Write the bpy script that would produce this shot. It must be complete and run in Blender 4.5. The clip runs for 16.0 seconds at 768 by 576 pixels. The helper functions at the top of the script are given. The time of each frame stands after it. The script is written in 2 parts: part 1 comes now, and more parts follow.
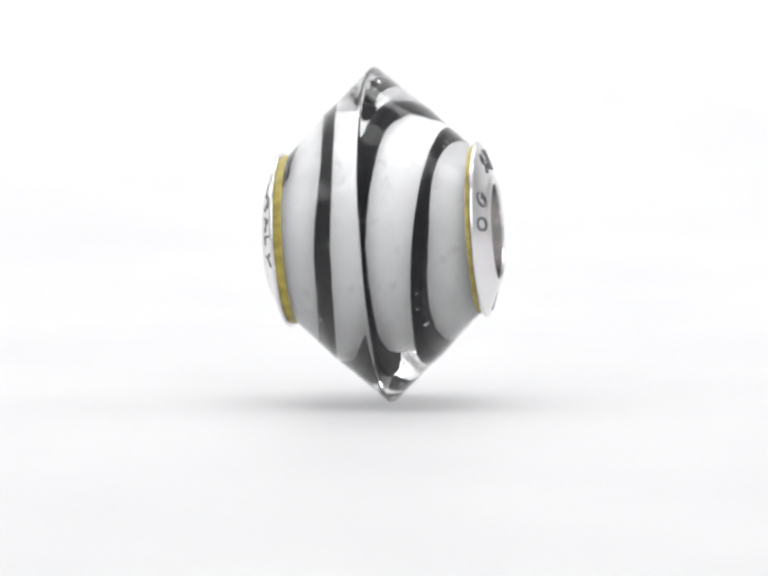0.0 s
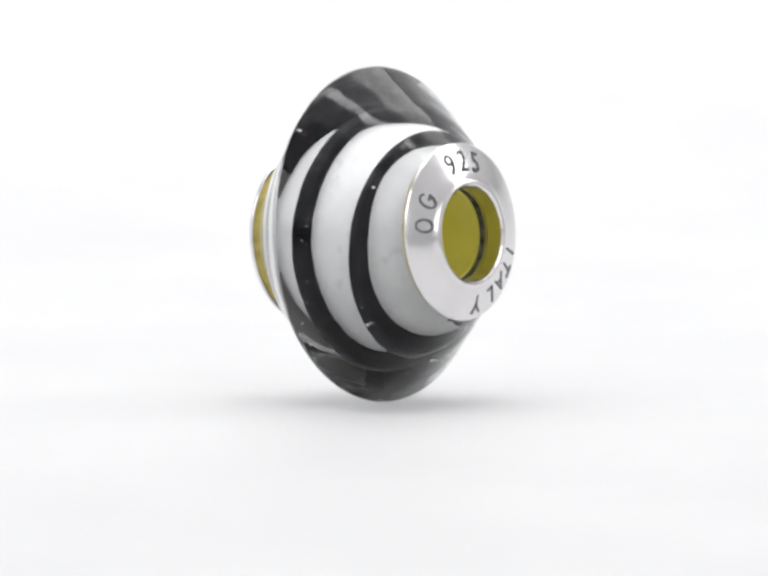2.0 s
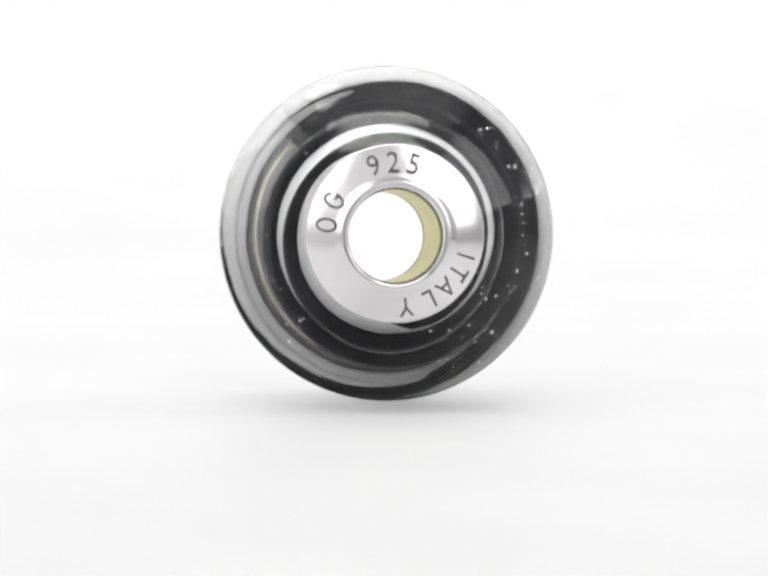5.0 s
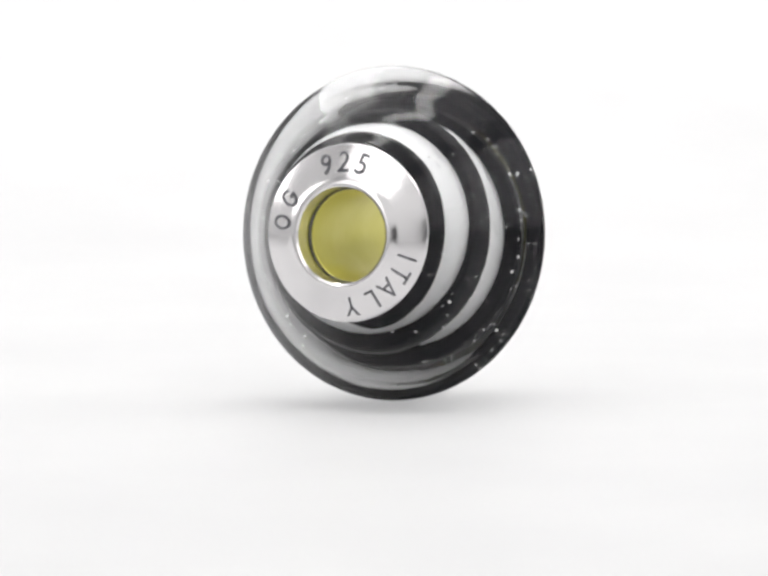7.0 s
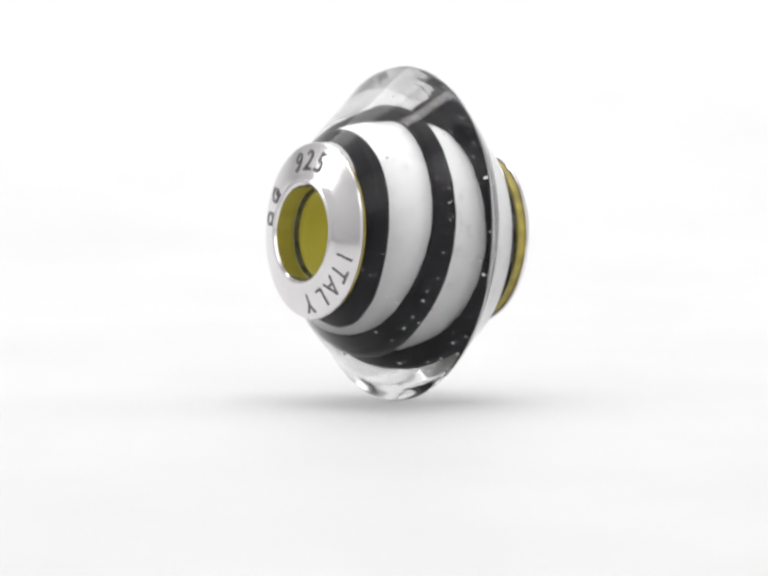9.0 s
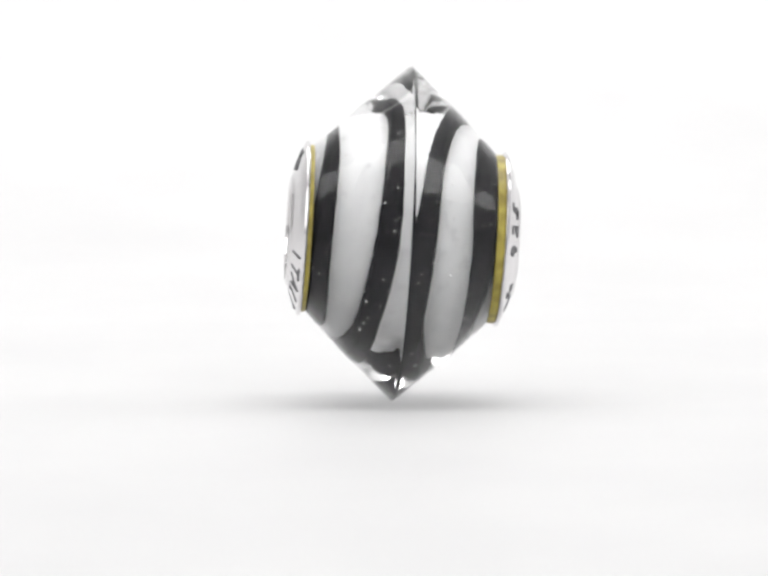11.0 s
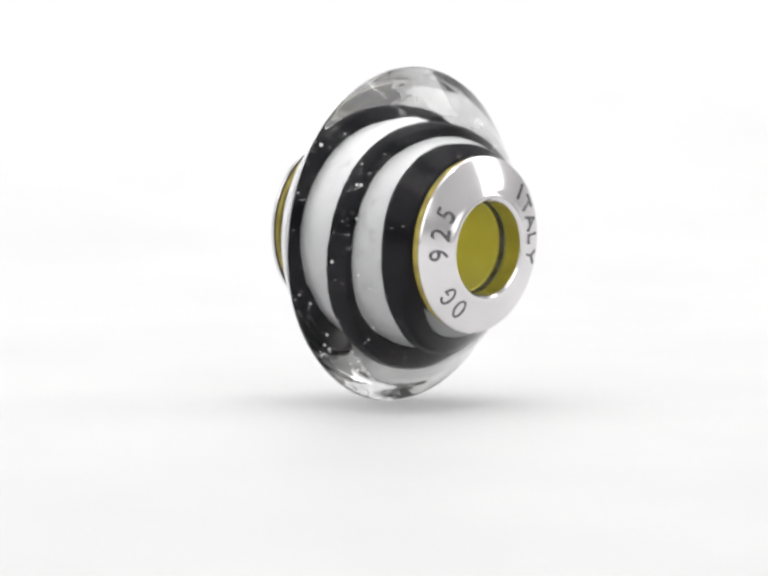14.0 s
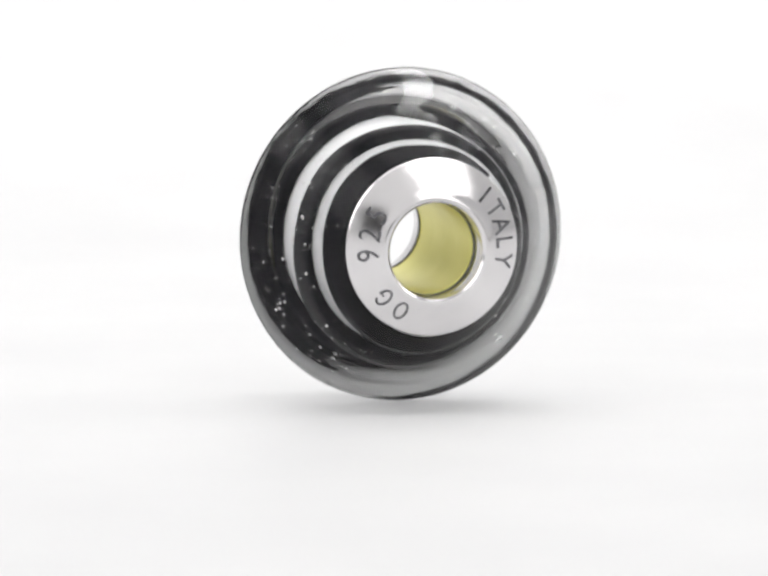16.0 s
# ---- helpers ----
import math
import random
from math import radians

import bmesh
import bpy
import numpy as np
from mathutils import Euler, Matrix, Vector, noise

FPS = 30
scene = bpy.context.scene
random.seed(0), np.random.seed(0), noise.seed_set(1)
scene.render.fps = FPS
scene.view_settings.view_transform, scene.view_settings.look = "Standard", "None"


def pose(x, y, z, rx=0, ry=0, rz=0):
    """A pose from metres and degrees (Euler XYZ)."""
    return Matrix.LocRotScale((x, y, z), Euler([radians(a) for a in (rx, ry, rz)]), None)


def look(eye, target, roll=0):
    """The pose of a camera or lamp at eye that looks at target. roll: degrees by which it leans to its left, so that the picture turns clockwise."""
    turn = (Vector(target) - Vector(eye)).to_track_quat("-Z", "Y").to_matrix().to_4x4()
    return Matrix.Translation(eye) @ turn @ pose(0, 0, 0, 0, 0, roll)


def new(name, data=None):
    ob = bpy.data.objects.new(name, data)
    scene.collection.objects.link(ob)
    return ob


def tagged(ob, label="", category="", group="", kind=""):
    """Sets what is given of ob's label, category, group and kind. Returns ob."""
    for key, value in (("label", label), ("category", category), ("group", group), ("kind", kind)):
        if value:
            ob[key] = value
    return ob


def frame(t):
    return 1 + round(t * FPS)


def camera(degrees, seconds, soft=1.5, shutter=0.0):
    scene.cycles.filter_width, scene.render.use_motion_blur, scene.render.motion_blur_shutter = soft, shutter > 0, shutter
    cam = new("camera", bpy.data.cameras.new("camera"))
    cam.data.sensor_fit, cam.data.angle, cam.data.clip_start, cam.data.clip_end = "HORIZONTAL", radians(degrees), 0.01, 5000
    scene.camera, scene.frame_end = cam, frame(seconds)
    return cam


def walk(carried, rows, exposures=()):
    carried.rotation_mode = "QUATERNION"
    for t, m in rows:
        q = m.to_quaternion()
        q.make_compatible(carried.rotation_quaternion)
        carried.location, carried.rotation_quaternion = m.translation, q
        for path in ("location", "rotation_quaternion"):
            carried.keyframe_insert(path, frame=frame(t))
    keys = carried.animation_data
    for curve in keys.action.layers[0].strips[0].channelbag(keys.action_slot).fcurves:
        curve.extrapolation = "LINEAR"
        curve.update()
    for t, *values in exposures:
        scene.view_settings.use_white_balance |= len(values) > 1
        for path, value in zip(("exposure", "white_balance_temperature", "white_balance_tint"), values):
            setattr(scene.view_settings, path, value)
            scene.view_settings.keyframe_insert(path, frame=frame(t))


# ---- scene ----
S = 7.0e-3 / 342.0            # metres per drawing unit: the bead is 14 mm across, 684 units
SECONDS = 16.0
cam = camera(10.93, SECONDS, soft=3.0)
EYE = Vector((-19.4 * S, -8194.7 * S, 846.7 * S))
AIM = pose(EYE.x, EYE.y, EYE.z, 90 - 4.29, 0, 0)
walk(cam, [(0.0, AIM), (SECONDS, AIM)], exposures=[(0.0, 0.0, 6420, 10), (2.8, 0.0, 6420, 10), (3.8, 0.0, 6500, 10), (SECONDS, 0.0, 6500, 10)])

# ---- light: a white light tent with softboxes above and at both sides, and added fill lamps ----
world = bpy.data.worlds.new("studio")
scene.world = world
world.use_nodes = True
world.node_tree.nodes["Background"].inputs["Color"].default_value = (1.0, 1.0, 1.0, 1)
world.node_tree.nodes["Background"].inputs["Strength"].default_value = 0.05


def softbox(name, eye, target, sx, sy, watts):
    data = bpy.data.lights.new(name, "AREA")
    data.shape, data.size, data.size_y, data.energy = "RECTANGLE", sx, sy, watts
    data.color = (1.0, 0.995, 0.99)
    ob = new(name, data)
    ob.matrix_world = look(eye, target)
    return ob


softbox("softbox_top", (0.0, 0.21, 0.27), (0.0, 0.02, 0.0), 0.44, 0.16, 0.46)
# added fill with no known source: thins the shadow under the bead
softbox("fill_overhead", (0.0, 0.05, 0.375), (0.0, 0.051, 0.0), 0.50, 0.36, 0.40)
softbox("softbox_west", (-0.27, 0.05, 0.215), (0.0, 0.05, 0.215), 0.08, 0.30, 0.19)
softbox("softbox_east", (0.27, 0.05, 0.215), (0.0, 0.05, 0.215), 0.08, 0.30, 0.19)
# two added lamps stand in for the glow of the front fabric
softbox("fill_front_west", (-0.15, -0.19, 0.15), (0.0, 0.0, 0.03), 0.16, 0.24, 0.165)
softbox("fill_front_east", (0.15, -0.19, 0.15), (0.0, 0.0, 0.03), 0.16, 0.24, 0.165)
# added lamp, there only to whiten the backdrop
softbox("fill_backdrop", (0.0, 0.02, 0.30), (0.0, 0.20, 0.06), 0.30, 0.05, 0.36)


# ---- materials ----
def material(name, colour, rough=0.5, metal=0.0, **more):
    m = bpy.data.materials.new(name)
    m.use_nodes = True
    b = m.node_tree.nodes["Principled BSDF"]
    b.inputs["Base Color"].default_value = (*colour, 1)
    b.inputs["Roughness"].default_value = rough
    b.inputs["Metallic"].default_value = metal
    for key, value in more.items():
        b.inputs[key.replace("_", " ")].default_value = value
    return m


def grain(m, low, high, scale, rough=None, bump=0.0, size=0.0001, detail=4):
    """Noise of the given scale (per metre) between two colours, roughness from it too, with fine relief."""
    nt = m.node_tree
    b = nt.nodes["Principled BSDF"]
    co = nt.nodes.new("ShaderNodeTexCoord")
    n = nt.nodes.new("ShaderNodeTexNoise")
    n.inputs["Scale"].default_value, n.inputs["Detail"].default_value = scale, detail
    r = nt.nodes.new("ShaderNodeValToRGB")
    r.color_ramp.elements[0].position, r.color_ramp.elements[1].position = 0.3, 0.7
    r.color_ramp.elements[0].color, r.color_ramp.elements[1].color = (*low, 1), (*high, 1)
    nt.links.new(co.outputs["Object"], n.inputs["Vector"])
    nt.links.new(n.outputs["Fac"], r.inputs["Fac"])
    nt.links.new(r.outputs["Color"], b.inputs["Base Color"])
    if rough:
        k = nt.nodes.new("ShaderNodeMapRange")
        k.inputs["To Min"].default_value, k.inputs["To Max"].default_value = rough
        nt.links.new(n.outputs["Fac"], k.inputs["Value"])
        nt.links.new(k.outputs["Result"], b.inputs["Roughness"])
    if bump:
        f = nt.nodes.new("ShaderNodeTexNoise")
        f.inputs["Scale"].default_value, f.inputs["Detail"].default_value = scale * 3, detail
        u = nt.nodes.new("ShaderNodeBump")
        u.inputs["Strength"].default_value, u.inputs["Distance"].default_value = bump, size
        nt.links.new(co.outputs["Object"], f.inputs["Vector"])
        nt.links.new(f.outputs["Fac"], u.inputs["Height"])
        nt.links.new(u.outputs["Normal"], b.inputs["Normal"])
    return m


PAPER = grain(material("white_paper", (0.85, 0.85, 0.86), 0.55), (0.57, 0.57, 0.574), (0.61, 0.61, 0.612), 60, (0.5, 0.6), 0.05, 0.00005)
FABRIC = grain(material("tent_fabric", (0.8, 0.8, 0.8), 0.9), (0.78, 0.78, 0.78), (0.84, 0.84, 0.84), 90, (0.8, 0.95), 0.1, 0.0005)
ROOM = grain(material("grey_room", (0.32, 0.32, 0.32), 0.8), (0.28, 0.28, 0.285), (0.36, 0.36, 0.36), 8, (0.7, 0.9), 0.1, 0.001)
GLASS = material("clear_glass", (1.0, 1.0, 1.0), 0.0, 0.0, Transmission_Weight=1.0, IOR=1.5, Specular_Tint=(0.42, 0.42, 0.42, 1))

def ripple(m, scale, strength, distance):
    """A faint unevenness of the glass."""
    nt = m.node_tree
    co, f, u = (nt.nodes.new(k) for k in ("ShaderNodeTexCoord", "ShaderNodeTexNoise", "ShaderNodeBump"))
    f.inputs["Scale"].default_value, f.inputs["Detail"].default_value = scale, 3
    u.inputs["Strength"].default_value, u.inputs["Distance"].default_value = strength, distance
    nt.links.new(co.outputs["Object"], f.inputs["Vector"])
    nt.links.new(f.outputs["Fac"], u.inputs["Height"])
    nt.links.new(u.outputs["Normal"], nt.nodes["Principled BSDF"].inputs["Normal"])



def specks(m, scale, edge, colour):
    """Pale specks caught in a dark surface."""
    nt = m.node_tree
    b = nt.nodes["Principled BSDF"]
    old = b.inputs["Base Color"].links[0].from_socket
    co, f, k, x = (nt.nodes.new(n) for n in ("ShaderNodeTexCoord", "ShaderNodeTexNoise", "ShaderNodeMapRange", "ShaderNodeMix"))
    x.data_type = "RGBA"
    f.inputs["Scale"].default_value, f.inputs["Detail"].default_value = scale, 2
    k.inputs["From Min"].default_value, k.inputs["From Max"].default_value = edge
    x.inputs["B"].default_value = (*colour, 1)
    nt.links.new(co.outputs["Object"], f.inputs["Vector"])
    nt.links.new(f.outputs["Fac"], k.inputs["Value"])
    nt.links.new(k.outputs["Result"], x.inputs["Factor"])
    nt.links.new(old, x.inputs["A"])
    nt.links.new(x.outputs["Result"], b.inputs["Base Color"])


ripple(GLASS, 1000, 0.25, 0.00006)
BLACK = grain(material("black_glass", (0.006, 0.006, 0.008), 0.4, 0.0, Specular_IOR_Level=0.05), (0.003, 0.003, 0.004), (0.010, 0.009, 0.011), 900)
specks(BLACK, 4500, (0.70, 0.76), (0.30, 0.30, 0.30))
WHITE = grain(material("white_glass", (0.85, 0.85, 0.87), 0.35, 0.0, Subsurface_Weight=0.85, Subsurface_Radius=(1.0, 1.0, 1.0), Subsurface_Scale=0.006), (0.84, 0.84, 0.85), (0.92, 0.92, 0.925), 900, (0.25, 0.5), 0.25, 0.00005)
specks(WHITE, 1400, (0.60, 1.0), (0.60, 0.59, 0.60))
SILVER = grain(material("polished_silver", (0.86, 0.85, 0.85), 0.42, 1.0), (0.70, 0.685, 0.69), (0.78, 0.765, 0.77), 500, (0.10, 0.22), 0.10, 0.00003)
# tarnish on the stamps; on the bore bands it also paints in shade
TARNISH_SHADE = grain(material("tarnish_shade_silver", (0.25, 0.25, 0.26), 0.45, 0.7), (0.04, 0.04, 0.045), (0.22, 0.22, 0.23), 3000, (0.3, 0.6))
GOLD = grain(material("yellow_lining", (0.90, 0.78, 0.19), 0.35, 0.5), (0.80, 0.75, 0.17), (0.90, 0.85, 0.28), 400, (0.28, 0.42))
OLIVE = grain(material("olive_glue", (0.42, 0.35, 0.06), 0.4), (0.24, 0.19, 0.03), (0.54, 0.45, 0.09), 1500, (0.3, 0.6), 0.3, 0.00005)
BUBBLE = material("air_bubble", (0.85, 0.85, 0.85), 0.15)


# ---- the place: paper sweep and tent ----
def link_mesh(name, bm, mat, smooth=True):
    me = bpy.data.meshes.new(name)
    bm.normal_update()
    bm.to_mesh(me)
    bm.free()
    if smooth:
        me.shade_smooth()
    me.materials.append(mat)
    return new(name, me)


def slab(name, x0, x1, y0, y1, z0, z1, mat, label):
    bm = bmesh.new()
    bmesh.ops.create_cube(bm, size=1)
    for v in bm.verts:
        v.co = Vector(((x0 + x1) / 2 + v.co.x * (x1 - x0), (y0 + y1) / 2 + v.co.y * (y1 - y0), (z0 + z1) / 2 + v.co.z * (z1 - z0)))
    return tagged(link_mesh(name, bm, mat, False), label, "tent wall", kind="structure")


def sweep():
    """One sheet of paper: flat under the bead, bent up behind it."""
    line = [(-0.215 + 0.02 * i, 0.0) for i in range(13)] + [(0.045, 0.0)]
    R = 0.22
    line += [(0.045 + R * math.sin(a), R - R * math.cos(a)) for a in [radians(4 * i) for i in range(1, 23)]]
    line += [(0.045 + R, 0.40)]
    bm = bmesh.new()
    rows = []
    for off in (0.0, -0.0006):
        for x in (-0.24, 0.24):
            rows.append([bm.verts.new((x, y - off * min(1, z * 8), z + off * (1 if z < 0.05 else 0))) for y, z in line])
    for i in range(len(line) - 1):
        bm.faces.new((rows[0][i], rows[1][i], rows[1][i + 1], rows[0][i + 1]))
    bmesh.ops.delete(bm, geom=rows[2] + rows[3], context="VERTS")
    bmesh.ops.solidify(bm, geom=bm.faces[:], thickness=0.0006)
    top = max(v.co.z for v in bm.verts if abs(v.co.y) < 0.01)
    for v in bm.verts:
        v.co.z -= top
    return tagged(link_mesh("backdrop", bm, PAPER), "smooth white paper sweep under and behind the bead", "backdrop", kind="structure")


sweep()
slab("ceiling_1", -0.36, 0.36, -0.24, 0.30, 0.40, 0.41, FABRIC, "white fabric roof of the light tent")
slab("wall_west", -0.37, -0.36, -0.24, 0.30, 0.002, 0.41, FABRIC, "white fabric side of the light tent")
slab("wall_east", 0.36, 0.37, -0.24, 0.30, 0.002, 0.41, FABRIC, "white fabric side of the light tent")
slab("wall_north", -0.37, 0.37, 0.30, 0.31, -0.002, 0.41, FABRIC, "white fabric back of the light tent")
slab("wall_south_west", -0.37, -0.028, -0.25, -0.24, 0.002, 0.41, FABRIC, "white fabric front flap of the light tent")
slab("wall_south_east", 0.028, 0.37, -0.25, -0.24, 0.002, 0.41, FABRIC, "white fabric front flap of the light tent")
slab("wall_south", -0.028, 0.028, -0.25, -0.24, 0.055, 0.41, FABRIC, "white fabric over the front opening of the light tent")
slab("wall_1", -0.9, 0.9, -0.91, -0.9, -0.02, 0.8, ROOM, "grey wall of the room before the open tent")
slab("wall_2", -0.91, -0.9, -0.91, 0.5, -0.02, 0.8, ROOM, "grey side wall of the room round the tent")
slab("wall_3", 0.9, 0.91, -0.91, 0.5, -0.02, 0.8, ROOM, "grey side wall of the room round the tent")
slab("wall_4", -0.91, 0.91, 0.5, 0.51, -0.02, 0.8, ROOM, "grey back wall of the room round the tent")
slab("ceiling_2", -0.91, 0.91, -0.91, 0.51, 0.8, 0.81, ROOM, "grey ceiling of the room over the tent")
slab("floor", -0.91, 0.91, -0.91, 0.51, -0.02, -0.0025, ROOM, "grey table top under the paper sweep")

# ---- the bead ----
# Bead space, in drawing units: X along the bore towards the first end, Y to the side, Z up. FRAME turns it into the thing's space.
U = Vector((0.0667, -0.9955, 0.0624)).normalized()
SIDE = (Vector((1, 0, 0)) - U * U.x).normalized()
CENTRE = Vector((-14.2, 16.3, 342.4))
FRAME = Matrix.Scale(S, 4) @ Matrix.Translation(CENTRE) @ Matrix((U, SIDE, U.cross(SIDE))).transposed().to_4x4()

PROFILE = [(0, 343), (2, 342.2), (6, 339.5), (20, 327), (45, 304.2), (75, 277.2), (105, 252), (135, 222), (165, 193), (182, 176), (189, 169)]


def smooth_line(points, per=5):
    """A smooth line through the given points."""
    out = []
    for i in range(len(points) - 1):
        p = [Vector(points[max(0, min(len(points) - 1, j))]) for j in (i - 1, i, i + 1, i + 2)]
        for k in range(per):
            s = k / per
            q = 0.5 * (2 * p[1] + (p[2] - p[0]) * s + (2 * p[0] - 5 * p[1] + 4 * p[2] - p[3]) * s * s + (3 * p[1] - p[0] - 3 * p[2] + p[3]) * s ** 3)
            out.append(tuple(q))
    return out + [tuple(points[-1])]


def radius(u):
    """The outer radius of the glass at u along the bore."""
    u = abs(u)
    for (a, ra), (b, rb) in zip(PROFILE, PROFILE[1:]):
        if u <= b:
            return ra + (rb - ra) * (u - a) / (b - a)
    return PROFILE[-1][1]


def lathe(bm, line, n=128, closed=True):
    """Turns a line of (u, r) about the bore; a closed line makes a solid ring."""
    rings = [[bm.verts.new((u, r * math.cos(a), r * math.sin(a))) for a in [2 * math.pi * k / n for k in range(n)]] for u, r in line]
    m = len(rings)
    for i in range(m if closed else m - 1):
        p, q = rings[i], rings[(i + 1) % m]
        for k in range(n):
            bm.faces.new((p[k], p[(k + 1) % n], q[(k + 1) % n], q[k]))
    bmesh.ops.recalc_face_normals(bm, faces=bm.faces[:])


def part(name, bm, mat, parent, label="", sharp=None):
    bm.transform(FRAME)
    ob = link_mesh(name, bm, mat)
    if sharp:
        ob.data.set_sharp_from_angle(angle=radians(sharp))
    ob.parent = parent
    return tagged(ob, label)


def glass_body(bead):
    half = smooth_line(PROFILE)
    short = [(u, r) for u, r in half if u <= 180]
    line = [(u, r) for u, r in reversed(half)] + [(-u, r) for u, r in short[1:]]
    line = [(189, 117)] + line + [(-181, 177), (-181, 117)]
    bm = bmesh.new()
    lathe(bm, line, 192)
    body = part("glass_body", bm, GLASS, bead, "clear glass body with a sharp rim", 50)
    body.visible_shadow = False  # shadow off: lamps reach core and paper unrefracted, brightening both
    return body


def core_radius(u):
    """The white core bulges in the middle and thins to the bore at its ends."""
    return 175.6 - 53.0 * (min(abs(u), 188) / 189.0) ** 3.61


def white_core(bead):
    line = [(188, 113), (188, 162), (186, 162), (185.5, 119)] + [(u, core_radius(u)) for u in range(180, -170, -12)] + [(-177.5, 121), (-178, 169), (-180, 169), (-180, 113)]
    bm = bmesh.new()
    lathe(bm, line, 96)
    return part("white_core", bm, WHITE, bead, "white glass core seen through the clear glass", 40)


def winding(turn):
    """Along the bore, half width and outer radius of the ribbon after so many turns from the side."""
    knots = [(-167.2, 44.4, 195.7), (-158.1, 43.4, 202.5), (-149.6, 32.1, 202.7), (-130.4, 22.4, 210.0), (-90.7, 14.7, 215.8), (-74.0, 18.0, 204.0), (-67.0, 22.0, 191.0),
             (-50.0, 18.0, 197.0), (-36.2, 17.9, 203.1), (-9.5, 21.4, 200.1), (5.7, 29.5, 189.4), (28.2, 28.5, 203.4), (41.6, 25.8, 218.1), (61.5, 15.8, 211.0),
             (84.7, 13.7, 200.5), (102.5, 8.8, 189.7), (131.1, 8.2, 195.4), (148.6, 17.5, 193.3), (162.6, 23.4, 186.2), (171.8, 33.5, 193.1), (178.3, 43.1, 201.3)]
    last = len(knots) - 1
    q = max(0.0, min(last - 0.001, (turn + 1.25) * last / 2.5))
    i = int(q)
    p = [Vector(knots[max(0, min(last, j))]) for j in (i - 1, i, i + 1, i + 2)]
    s = q - i
    return 0.5 * (2 * p[1] + (p[2] - p[0]) * s + (2 * p[0] - 5 * p[1] + 4 * p[2] - p[3]) * s * s + (3 * p[1] - p[0] - 3 * p[2] + p[3]) * s ** 3)


def spiral(bead):
    """A black ribbon that winds round the white core, under the clear glass."""
    bm = bmesh.new()
    n = 96
    first, last = -1.37, 1.27
    rings = []
    steps = int((last - first) * n)
    for i in range(steps + 1):
        turn = first + (last - first) * i / steps
        u, half, out = winding(turn)
        a = 2 * math.pi * turn
        ends = max(0.12, min(1.0, i / 16, (steps - i) / 8))
        ring = []
        for du, k in ((-1, 0), (1, 0), (1, 0.6), (0.9, 0.9), (0.6, 1), (-0.6, 1), (-0.9, 0.9), (-1, 0.6)):
            wobble = 1 + 0.10 * noise.noise((turn * 9.0, 2.0 + du, 0.0)) + 0.05 * noise.noise((turn * 40.0, 4.0 + du, 0.0))
            uu = max(-176, min(184, u + half * ends * du * wobble))
            low = core_radius(uu) - 3
            high = max(low + 6, min(out, radius(uu) - 4))
            r = max(low + (high - low) * k, 119)
            ring.append(bm.verts.new((uu, r * math.cos(a), -r * math.sin(a))))
        rings.append(ring)
    for p, q in zip(rings, rings[1:]):
        for k in range(8):
            bm.faces.new((p[k], p[(k + 1) % 8], q[(k + 1) % 8], q[k]))
    bm.faces.new(rings[0])
    bm.faces.new(rings[-1][::-1])
    bmesh.ops.recalc_face_normals(bm, faces=bm.faces[:])
    return part("spiral_stripe", bm, BLACK, bead, "black glass ribbon winding round the core", 35)


CAP = [(196, 104), (197, 172), (199, 177.5), (202, 179.3), (206, 177.5), (213, 161), (219, 144), (225, 126), (228, 117), (231.5, 112), (234, 106), (233.5, 101), (230, 97), (196, 96)]


def cap_height(r):
    return 213 + (161 - r) * 0.353


def sink(bm):
    """The bore sits a little below the middle of the bead."""
    for v in bm.verts:
        r = math.hypot(v.co.y, v.co.z)
        v.co.z -= 5.0 * max(0.0, min(1.0, (150 - r) / 34))


def cap(bead, side):
    bm = bmesh.new()
    lathe(bm, [(side * u, r) for u, r in CAP], 128)
    sink(bm)
    return part("end_cap", bm, SILVER, bead, "polished silver end cap", 35)


def air_bubbles(bead):
    """Small bubbles caught in the clear glass."""
    rng = random.Random(7)
    bm = bmesh.new()
    for i in range(180):
        a = rng.uniform(-0.9, 1.2) + (0 if rng.random() < 0.65 else math.pi)
        if i % 5 > 1:  # loose in the clear glass
            u = rng.choice((-1, 1)) * rng.uniform(6, 150)
            r = core_radius(u) + (radius(u) - core_radius(u)) * rng.uniform(0.5, 0.96)
            size = rng.choice((1.0, 1.2, 1.4, 1.6, 2.0, 2.4, 3.2))
        else:      # along the ribbon
            whole = rng.choice((-1, 0, 0, 0, 1))
            turn_at = max(-1.2, min(1.2, a / (2 * math.pi) + whole))
            mid, half, out = winding(turn_at)
            u = max(-165, min(170, mid + half * rng.uniform(-1, 1)))
            a = 2 * math.pi * turn_at
            r = min(out + 3, radius(u) - 3)
            size = rng.choice((0.6, 0.7, 0.8, 1.0, 1.4))
        bmesh.ops.create_icosphere(bm, subdivisions=2, radius=size, matrix=Matrix.Translation((u, r * math.cos(a), -r * math.sin(a))))
    return tagged(part("air_bubbles", bm, BUBBLE, bead, "tiny pale bubbles in the glass"), kind="stuff")


def seat_ring(bead, side):
    bm = bmesh.new()
    lathe(bm, [(side * u, r) for u, r in ((182 if side < 0 else 190, 150), (182 if side < 0 else 190, 173 if side < 0 else 171), (197, 173 if side < 0 else 171), (197, 150))], 96)
    return part("seat_ring", bm, OLIVE, bead, "yellow ring under the end cap", 35)


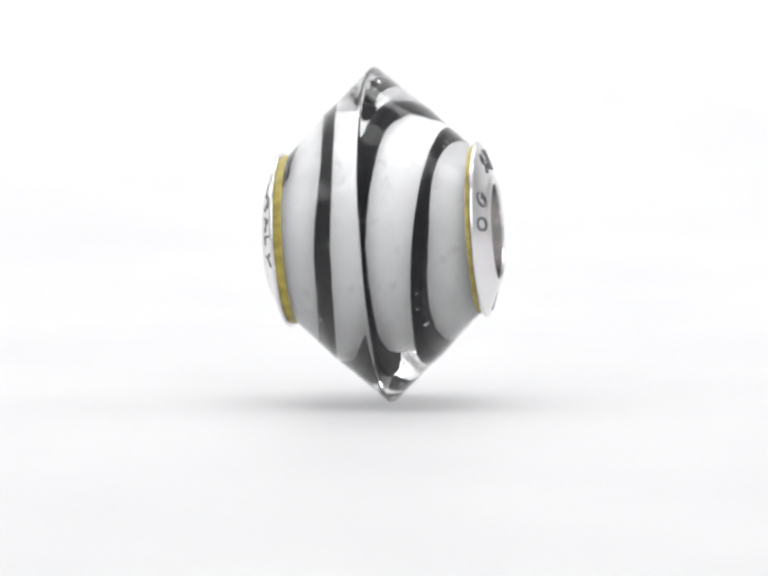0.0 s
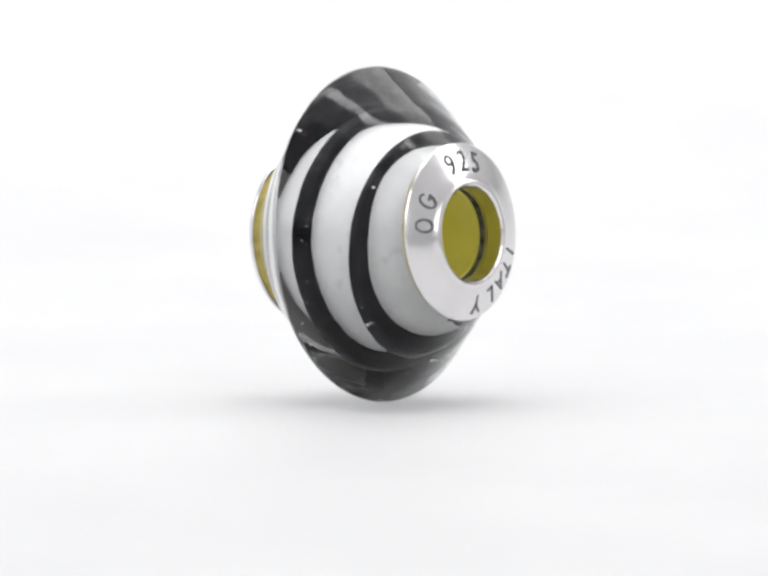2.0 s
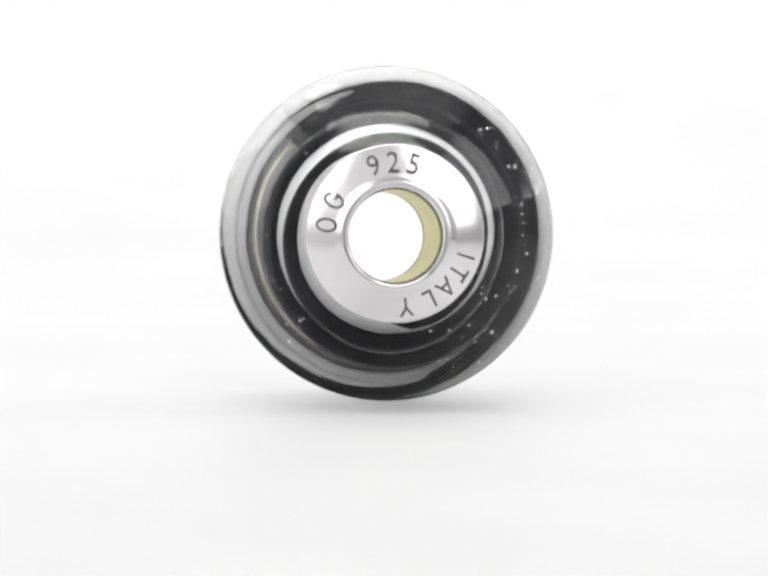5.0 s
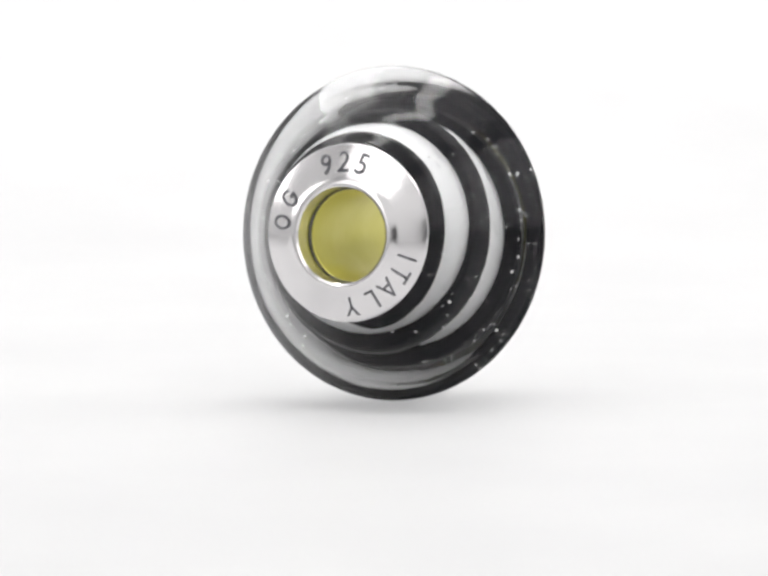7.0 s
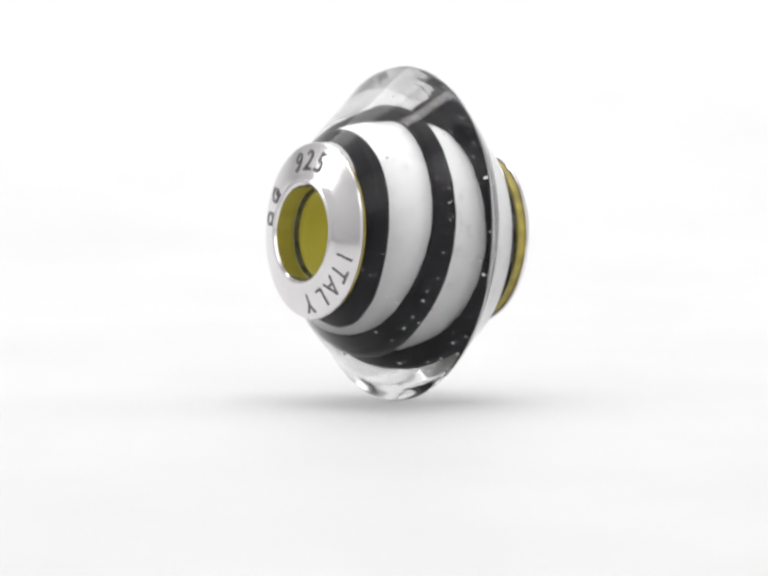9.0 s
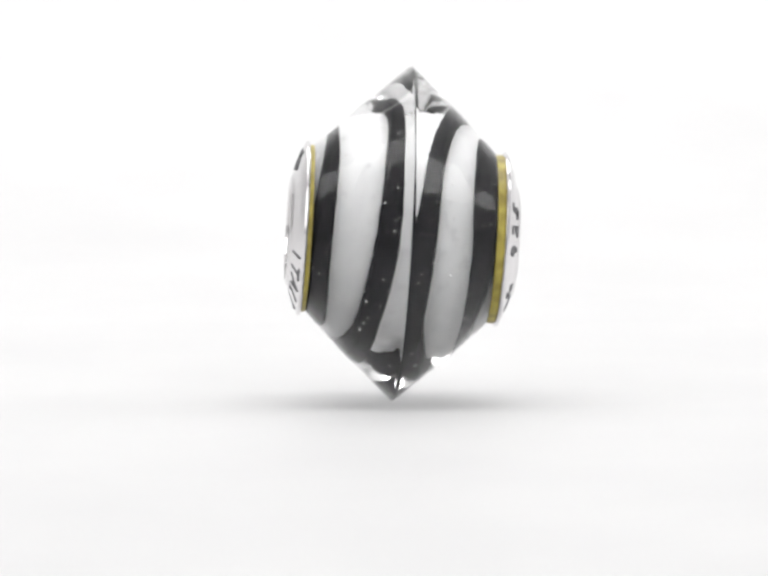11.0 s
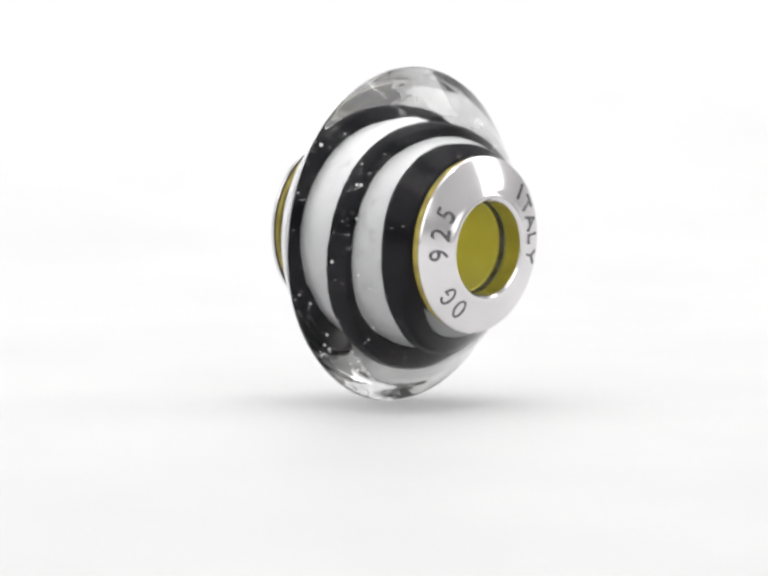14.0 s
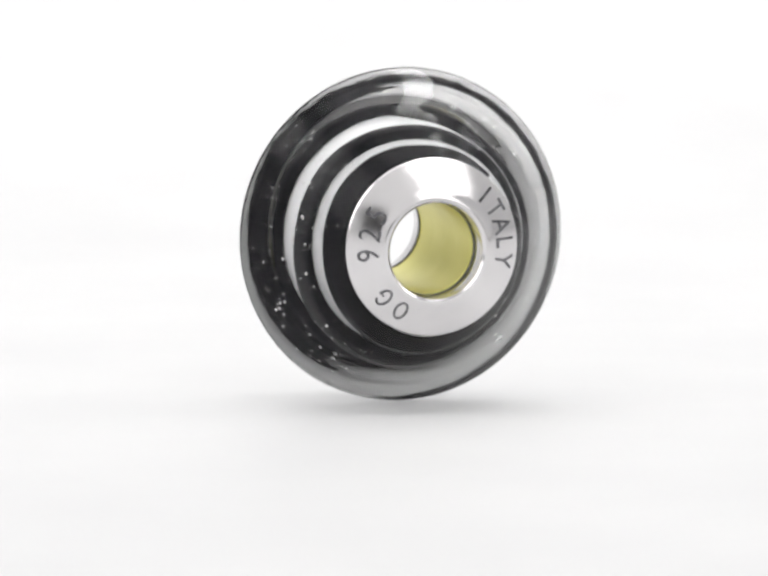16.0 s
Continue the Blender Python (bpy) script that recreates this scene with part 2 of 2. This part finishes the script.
def lining(bead):
    bm = bmesh.new()
    lathe(bm, [(190, 95), (190, 112), (-190, 112), (-190, 95), (-176, 95), (-174, 99), (-171, 99), (-169, 94), (169, 94), (171, 99), (174, 99), (176, 95)], 96)
    sink(bm)
    return part("bore_lining", bm, GOLD, bead, "yellow metal lining of the bore", 35)


# dark ring that puts the shade at the bore's end into colour
def bore_band(bead, side):
    bm = bmesh.new()
    lathe(bm, [(side * u, r) for u, r in ((178, 93.4), (178, 96), (190, 96), (190, 93.4))], 96)
    sink(bm)
    return part("bore_band", bm, TARNISH_SHADE, bead, "dark band of tarnish and painted-in shade inside the bore", 35)


def glyph_mesh(character):
    """A letter in the built-in font, 1 unit high, as a thin solid about its own middle."""
    curve = bpy.data.curves.new("letter", "FONT")
    curve.body, curve.size, curve.extrude = character, 1.0, 0.03
    curve.align_x, curve.resolution_u = "CENTER", 4
    ob = new("letter", curve)
    bpy.context.view_layer.update()
    me = bpy.data.meshes.new_from_object(ob.evaluated_get(bpy.context.evaluated_depsgraph_get()))
    bpy.data.objects.remove(ob)
    bpy.data.curves.remove(curve)
    bm = bmesh.new()
    bm.from_mesh(me)
    bpy.data.meshes.remove(me)
    lo, hi = min(v.co.y for v in bm.verts), max(v.co.y for v in bm.verts)
    mid = (min(v.co.x for v in bm.verts) + max(v.co.x for v in bm.verts)) / 2
    for v in bm.verts:
        v.co.x = (v.co.x - mid) / (hi - lo)
        v.co.y = (v.co.y - (lo + hi) / 2) / (hi - lo)
    return bm


def mark_mesh(open_ring):
    """A plain ring, closed or open at one side, with a bar."""
    bm = bmesh.new()
    n = 28
    keep = range(n) if not open_ring else range(3, n - 1)
    for k in keep:
        q = []
        for z in (-0.03, 0.03):
            for kk, r in ((k, 1), (k + 1, 1), (k + 1, 0.68), (k, 0.68)):
                a = 2 * math.pi * kk / n
                q.append(bm.verts.new((0.34 * r * math.cos(a) * (0.95 if r < 1 else 1), 0.5 * (r if r == 1 else 0.78) * math.sin(a), z)))
        for f in ((0, 1, 2, 3), (4, 7, 6, 5), (0, 4, 5, 1), (1, 5, 6, 2), (2, 6, 7, 3), (3, 7, 4, 0)):
            bm.faces.new([q[i] for i in f])
    if open_ring:
        q = [bm.verts.new((x, y, z)) for z in (-0.03, 0.03) for x, y in ((0.05, -0.1), (0.36, -0.1), (0.36, 0.02), (0.05, 0.02))]
        for f in ((0, 1, 2, 3), (4, 7, 6, 5), (0, 4, 5, 1), (1, 5, 6, 2), (2, 6, 7, 3), (3, 7, 4, 0)):
            bm.faces.new([q[i] for i in f])
    bmesh.ops.remove_doubles(bm, verts=bm.verts[:], dist=1e-5)
    return bm


def stamp(cap_ob, side, bm, clock, r, high, wide=1.0):
    """Sets a stamped character on the cone of a cap. clock: degrees clockwise from the top, seen from that end."""
    slope = math.atan(0.353)
    a = radians(clock)
    out = Vector((0, side * math.sin(a), math.cos(a)))
    normal = Vector((side * math.cos(slope), 0, 0)) + out * math.sin(slope)
    up = (out * math.cos(slope) - Vector((side * math.sin(slope), 0, 0))).normalized()
    right = up.cross(normal)
    at = out * r + Vector((side * cap_height(r), 0, 0))
    m = Matrix.Translation(at) @ Matrix((right, up, normal)).transposed().to_4x4() @ Matrix.Diagonal((high * wide, high, high, 1))
    bm.transform(m)
    return part("stamped_mark", bm, TARNISH_SHADE, cap_ob, "dark stamped mark", 30)


def charm_bead():
    bead = tagged(new("charm_bead"), "clear glass charm bead with black spiral and silver ends on paper", "bead")
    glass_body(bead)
    white_core(bead)
    spiral(bead)
    lining(bead)
    air_bubbles(bead)
    first, second = cap(bead, 1), cap(bead, -1)
    bore_band(bead, 1)
    bore_band(bead, -1)
    seat_ring(bead, 1)
    seat_ring(bead, -1)
    for character, clock in zip("925", (-18, -2, 14.5)):
        stamp(first, 1, glyph_mesh(character), clock, 143, 44, 0.85)
    for character, clock in zip("ITALY", (108, 122, 137, 153, 172)):
        stamp(first, 1, glyph_mesh(character), clock, 148, 40, 0.85)
    stamp(first, 1, mark_mesh(False), -83, 140, 44)
    stamp(first, 1, mark_mesh(True), -62, 140, 44)
    for character, clock in zip("925", (-95, -78, -61)):
        stamp(second, -1, glyph_mesh(character), clock, 139, 44, 0.85)
    for character, clock in zip("ITALY", (45, 59, 73, 87, 101)):
        stamp(second, -1, glyph_mesh(character), clock, 148, 40, 0.85)
    stamp(second, -1, mark_mesh(False), -151, 142, 40)
    stamp(second, -1, mark_mesh(True), -133, 142, 40)
    return bead


BEAD = charm_bead()


def turn(t):
    """Degrees of the turning bead at t seconds: a steady turntable, clockwise from above."""
    return 77.41 - 15.2872 * t + 0.0045 * (t - 8) ** 2


def motions():
    walk(BEAD, [(0.5 * i, pose(0, 0, 0, 0, 0, turn(0.5 * i))) for i in range(33)])


motions()
